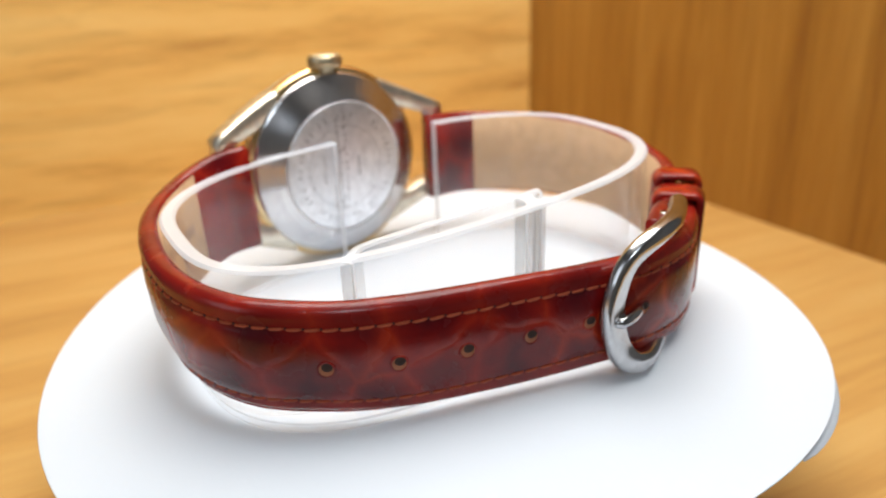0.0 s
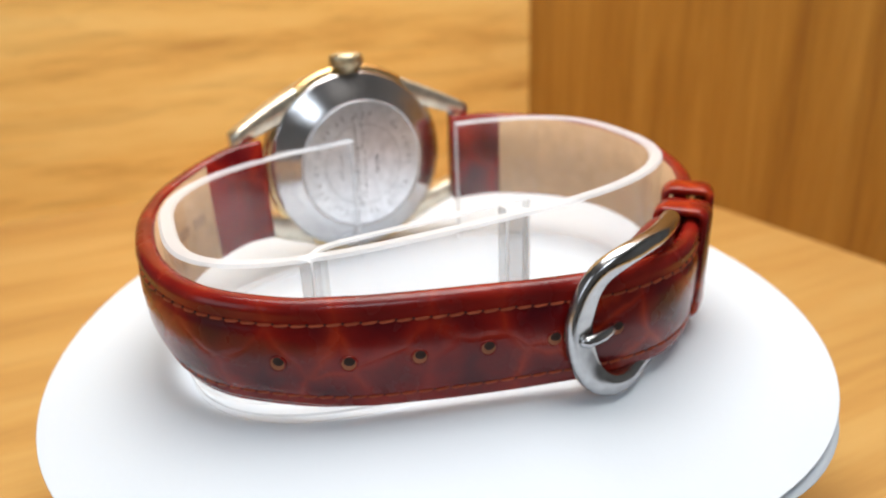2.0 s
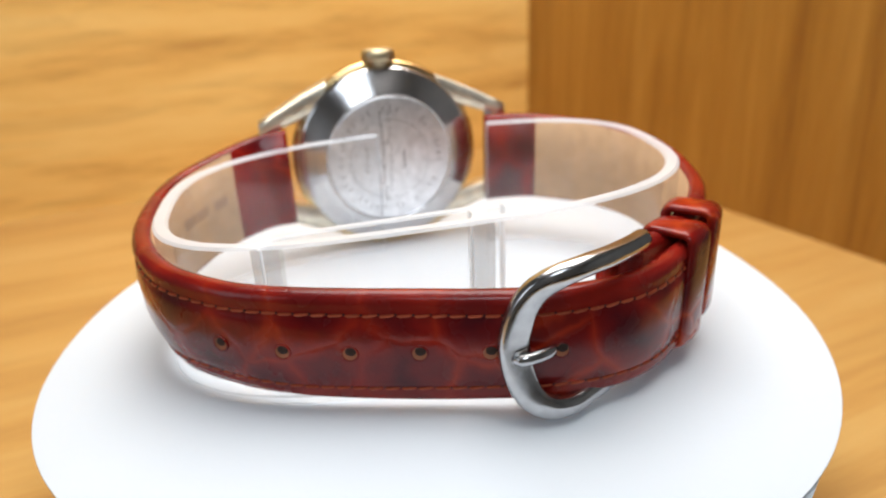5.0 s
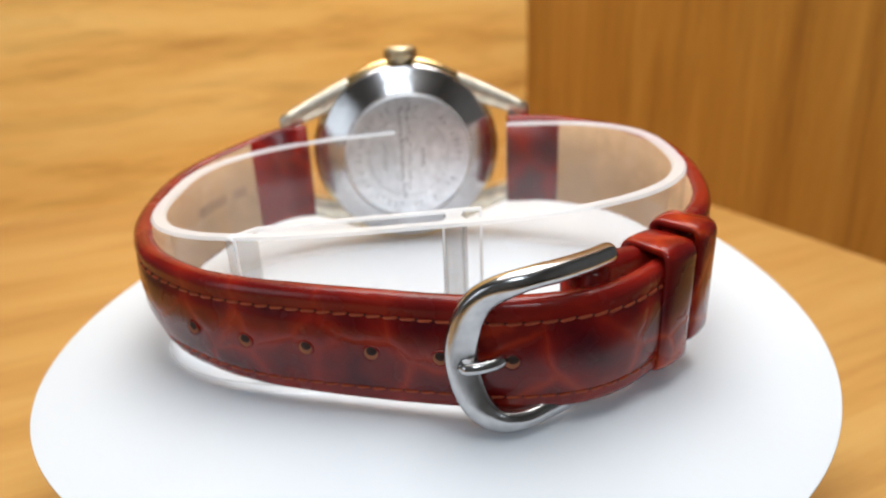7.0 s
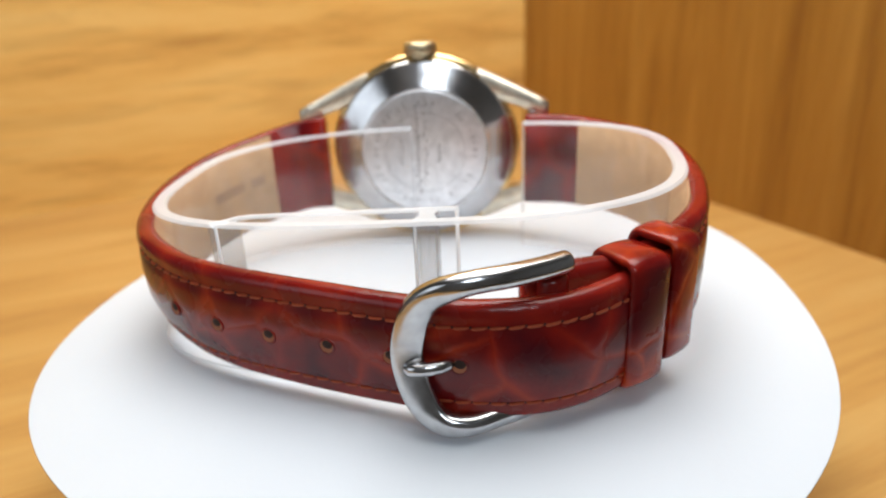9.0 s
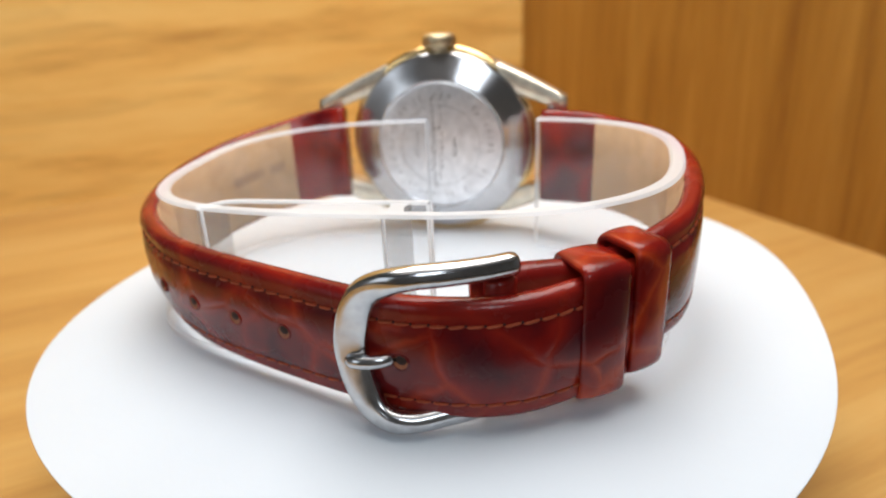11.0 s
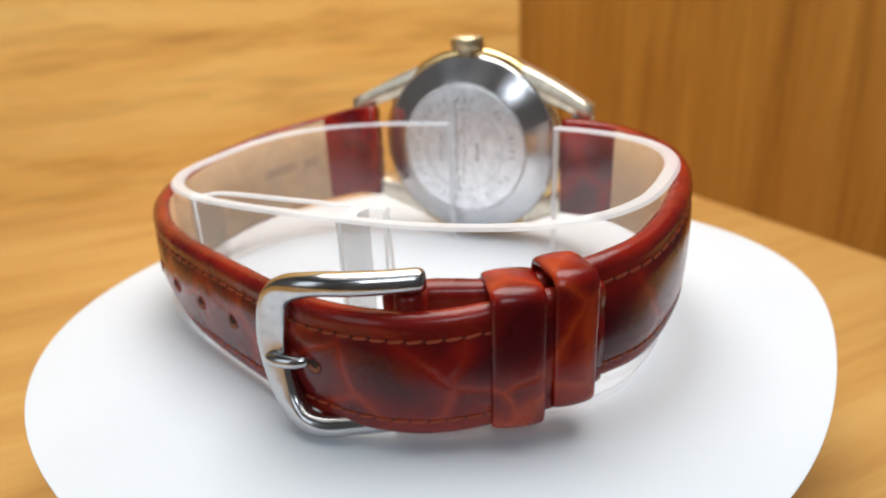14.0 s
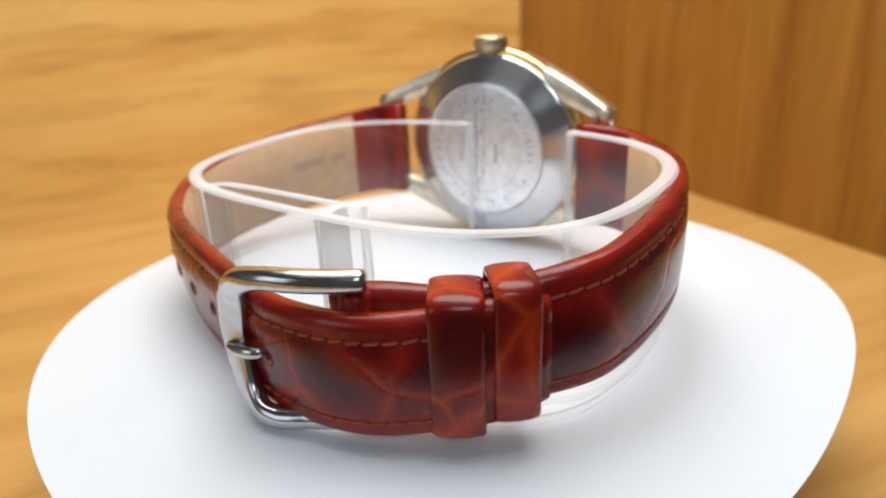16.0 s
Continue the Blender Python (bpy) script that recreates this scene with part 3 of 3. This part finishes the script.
def lining_stamp():
    rng = random.Random(3)
    s = 14.0
    while s < 25.0:
        width = rng.uniform(0.5, 1.0)
        v = [np.interp(s, TAIL_RUN, TAIL_LINE[:, k]) for k in range(5)]
        n = Vector([np.interp(s, TAIL_RUN, TAIL_SIDE[:, k]) for k in (0, 1)] + [0]).normalized()
        t = Vector((0, 0, 1)).cross(n)
        p = Vector((v[0], v[1], v[2] + 0.4)) - n * (v[4] + 0.02)
        bm = bmesh.new()
        rings = [[p + t * (a * width / 2) + Vector((0, 0, b * 0.8)) + n * d for a, b in ((-1, -1), (1, -1), (1, 1), (-1, 1))] for d in (0.05, -0.03)]
        skin(bm, rings)
        part("stamped_bar", bm, STAMP, TAIL_STRAP, "faint brown stamped bar", smooth=False)
        s += width + 0.35 + (1.2 if rng.random() < 0.15 else 0)


lining_stamp()


def keeper(p, n, width, depth, height, label):
    """A leather loop round both straps; p is the middle of its outer face."""
    t = Vector((0, 0, 1)).cross(n)
    rings = []
    r = 1.6
    outline = []
    for cx, cz, a0 in ((-r, height / 2 - r, 0), (-depth + r, height / 2 - r, 90), (-depth + r, r - height / 2, 180), (-r, r - height / 2, 270)):
        for k in range(7):
            a = radians(a0 + 15 * k)
            outline.append((cx + r * math.cos(a), cz + r * math.sin(a), math.cos(a), math.sin(a)))
    for s, d in ((-0.49, -0.7), (-0.5, -0.42), (-0.48, -0.2), (-0.42, -0.04), (-0.25, 0.1), (0, 0.15), (0.25, 0.1), (0.42, -0.04), (0.48, -0.2), (0.5, -0.42), (0.49, -0.7), (0.45, -1.0), (-0.45, -1.0)):
        rings.append([p + t * (s * width) + n * (c + nx * d) + Vector((0, 0, z + nz * d)) for c, z, nx, nz in outline])
    bm = bmesh.new()
    skin(bm, rings, loop=True)
    return part("keeper_loop", bm, LEATHER_LOOP, WATCH, label)


def keepers():
    keeper(Vector((31.0, -26.9, 9.8)), Vector((0.60, -0.80, 0)).normalized(), 5.4, 7.0, 15.6, "red leather keeper loop beside the buckle")
    keeper(Vector((35.35, -22.9, 11.1)), Vector((0.72, -0.70, 0)).normalized(), 4.6, 6.8, 15.2, "red leather keeper loop holding the strap tip")


keepers()


# ---- buckle ----
def buckle():
    frame_parts = tagged(new("buckle"), "polished chrome tang buckle")
    frame_parts.parent = WATCH
    plan, _ = spline([(4.45, -33.6), (10.5, -34.75), (15.0, -33.7), (19.0, -31.4), (22.4, -28.9)], 0.4)
    run = np.concatenate([[0], np.cumsum(np.hypot(*np.diff(plan, axis=0).T))])
    where = lambda s, h: Vector((np.interp(s, run, plan[:, 0]), np.interp(s, run, plan[:, 1]), 9.85 + h))
    half = [(18.7, 8.4), (15.5, 8.4), (11.5, 8.45), (8.4, 8.3), (5.7, 7.55), (3.6, 6.2), (2.3, 4.3), (1.6, 2.2), (1.25, 0)]
    lower = [(1.45, -2.3), (2.05, -4.6), (3.1, -6.7), (4.9, -8.1), (7.6, -8.45), (11.0, -8.15), (15.0, -7.8), (18.7, -7.6)]
    outline, _ = spline(half + lower, 0.5)
    pts = [where(s, h) + Vector((0, 0.9 * max(0.0, min(1.0, (s - 6) / 5)) if h < -5 else 0, 0)) for s, h in outline]
    bm = bmesh.new()
    rings = []
    m = len(pts)
    for i in range(m):
        t = (pts[min(i + 1, m - 1)] - pts[max(i - 1, 0)]).normalized()
        s = outline[i, 0]
        out = Vector((0.12 + 0.025 * s, -1, -0.16)).normalized()
        out = (out - t * out.dot(t)).normalized()
        across = t.cross(out)
        k = max(0.0, min(1.0, 1.15 - s / 7))
        flat, deep = 1.25 + 0.55 * k, 1.2 - 0.35 * k
        ring = []
        for a in np.linspace(0, 2 * math.pi, 28, endpoint=False):
            c, q = math.cos(a), math.sin(a)
            e = 1 - 0.5 * k
            ring.append(pts[i] + across * (flat * math.copysign(abs(c) ** e, c)) + out * (deep * math.copysign(abs(q) ** e, q)))
        rings.append(ring)
    for end, inner in ((0, 1), (m - 1, m - 2)):
        way = (pts[end] - pts[inner]).normalized()
        cap = [[pts[end] + way * d + (q - pts[end]) * k for q in (rings[0] if end == 0 else rings[-1])] for d, k in ((0.35, 0.92), (0.6, 0.72), (0.72, 0.4))]
        rings = cap[::-1] + rings if end == 0 else rings + cap
    skin(bm, rings)
    part("buckle_frame", bm, CHROME, frame_parts)
    bm = bmesh.new()
    tube(bm, [where(17.8, h) + Vector((-0.4, 1.5, 0)) for h in (-7.3, 7.2)], 0.7, 10)
    part("buckle_bar", bm, CHROME, frame_parts)
    bm = bmesh.new()
    tube(bm, [where(17.6, h) + Vector((-0.4, 1.1, 0)) for h in (-7.1, -6.9, -6.5, 6.4, 6.8, 7.0)], [0.9, 1.5, 1.75, 1.75, 1.5, 0.9], 18)
    part("strap_fold", bm, LEATHER_EDGE, SHORT_STRAP, "red leather folded round the buckle bar")
    bm = bmesh.new()
    tube(bm, [(5.6, -34.4, 8.3), (5.7, -34.75, 8.3), (6.1, -35.0, 8.33), (7.1, -35.0, 8.38), (8.2, -34.85, 8.44), (9.2, -34.55, 8.5), (9.9, -34.15, 8.56), (10.3, -33.7, 8.6)], [0.42, 0.62, 0.74, 0.76, 0.76, 0.74, 0.68, 0.5], 16, flat=0.85)
    part("tang", bm, CHROME, frame_parts, "chrome buckle pin")


buckle()


# ---- movement: all that stands on the turntable turns with it ----
TURNS = [(0.0, 32.7), (1.0, 28.0), (2.0, 23.25), (3.0, 18.65), (4.0, 14.15), (6.5, 2.4), (7.0, 0.05), (8.0, -4.3), (9.0, -8.85),
         (11.5, -20.05), (12.5, -24.55), (13.5, -29.1), (14.5, -33.65), (15.5, -38.35), (16.0, -40.6)]


def motions():
    rows = [(t, pose(0, 0, 0, 0, 0, a)) for t, a in TURNS]
    for thing in (WATCH, STAND, PAPER_DISC, PLATTER):
        walk(thing, rows)


motions()
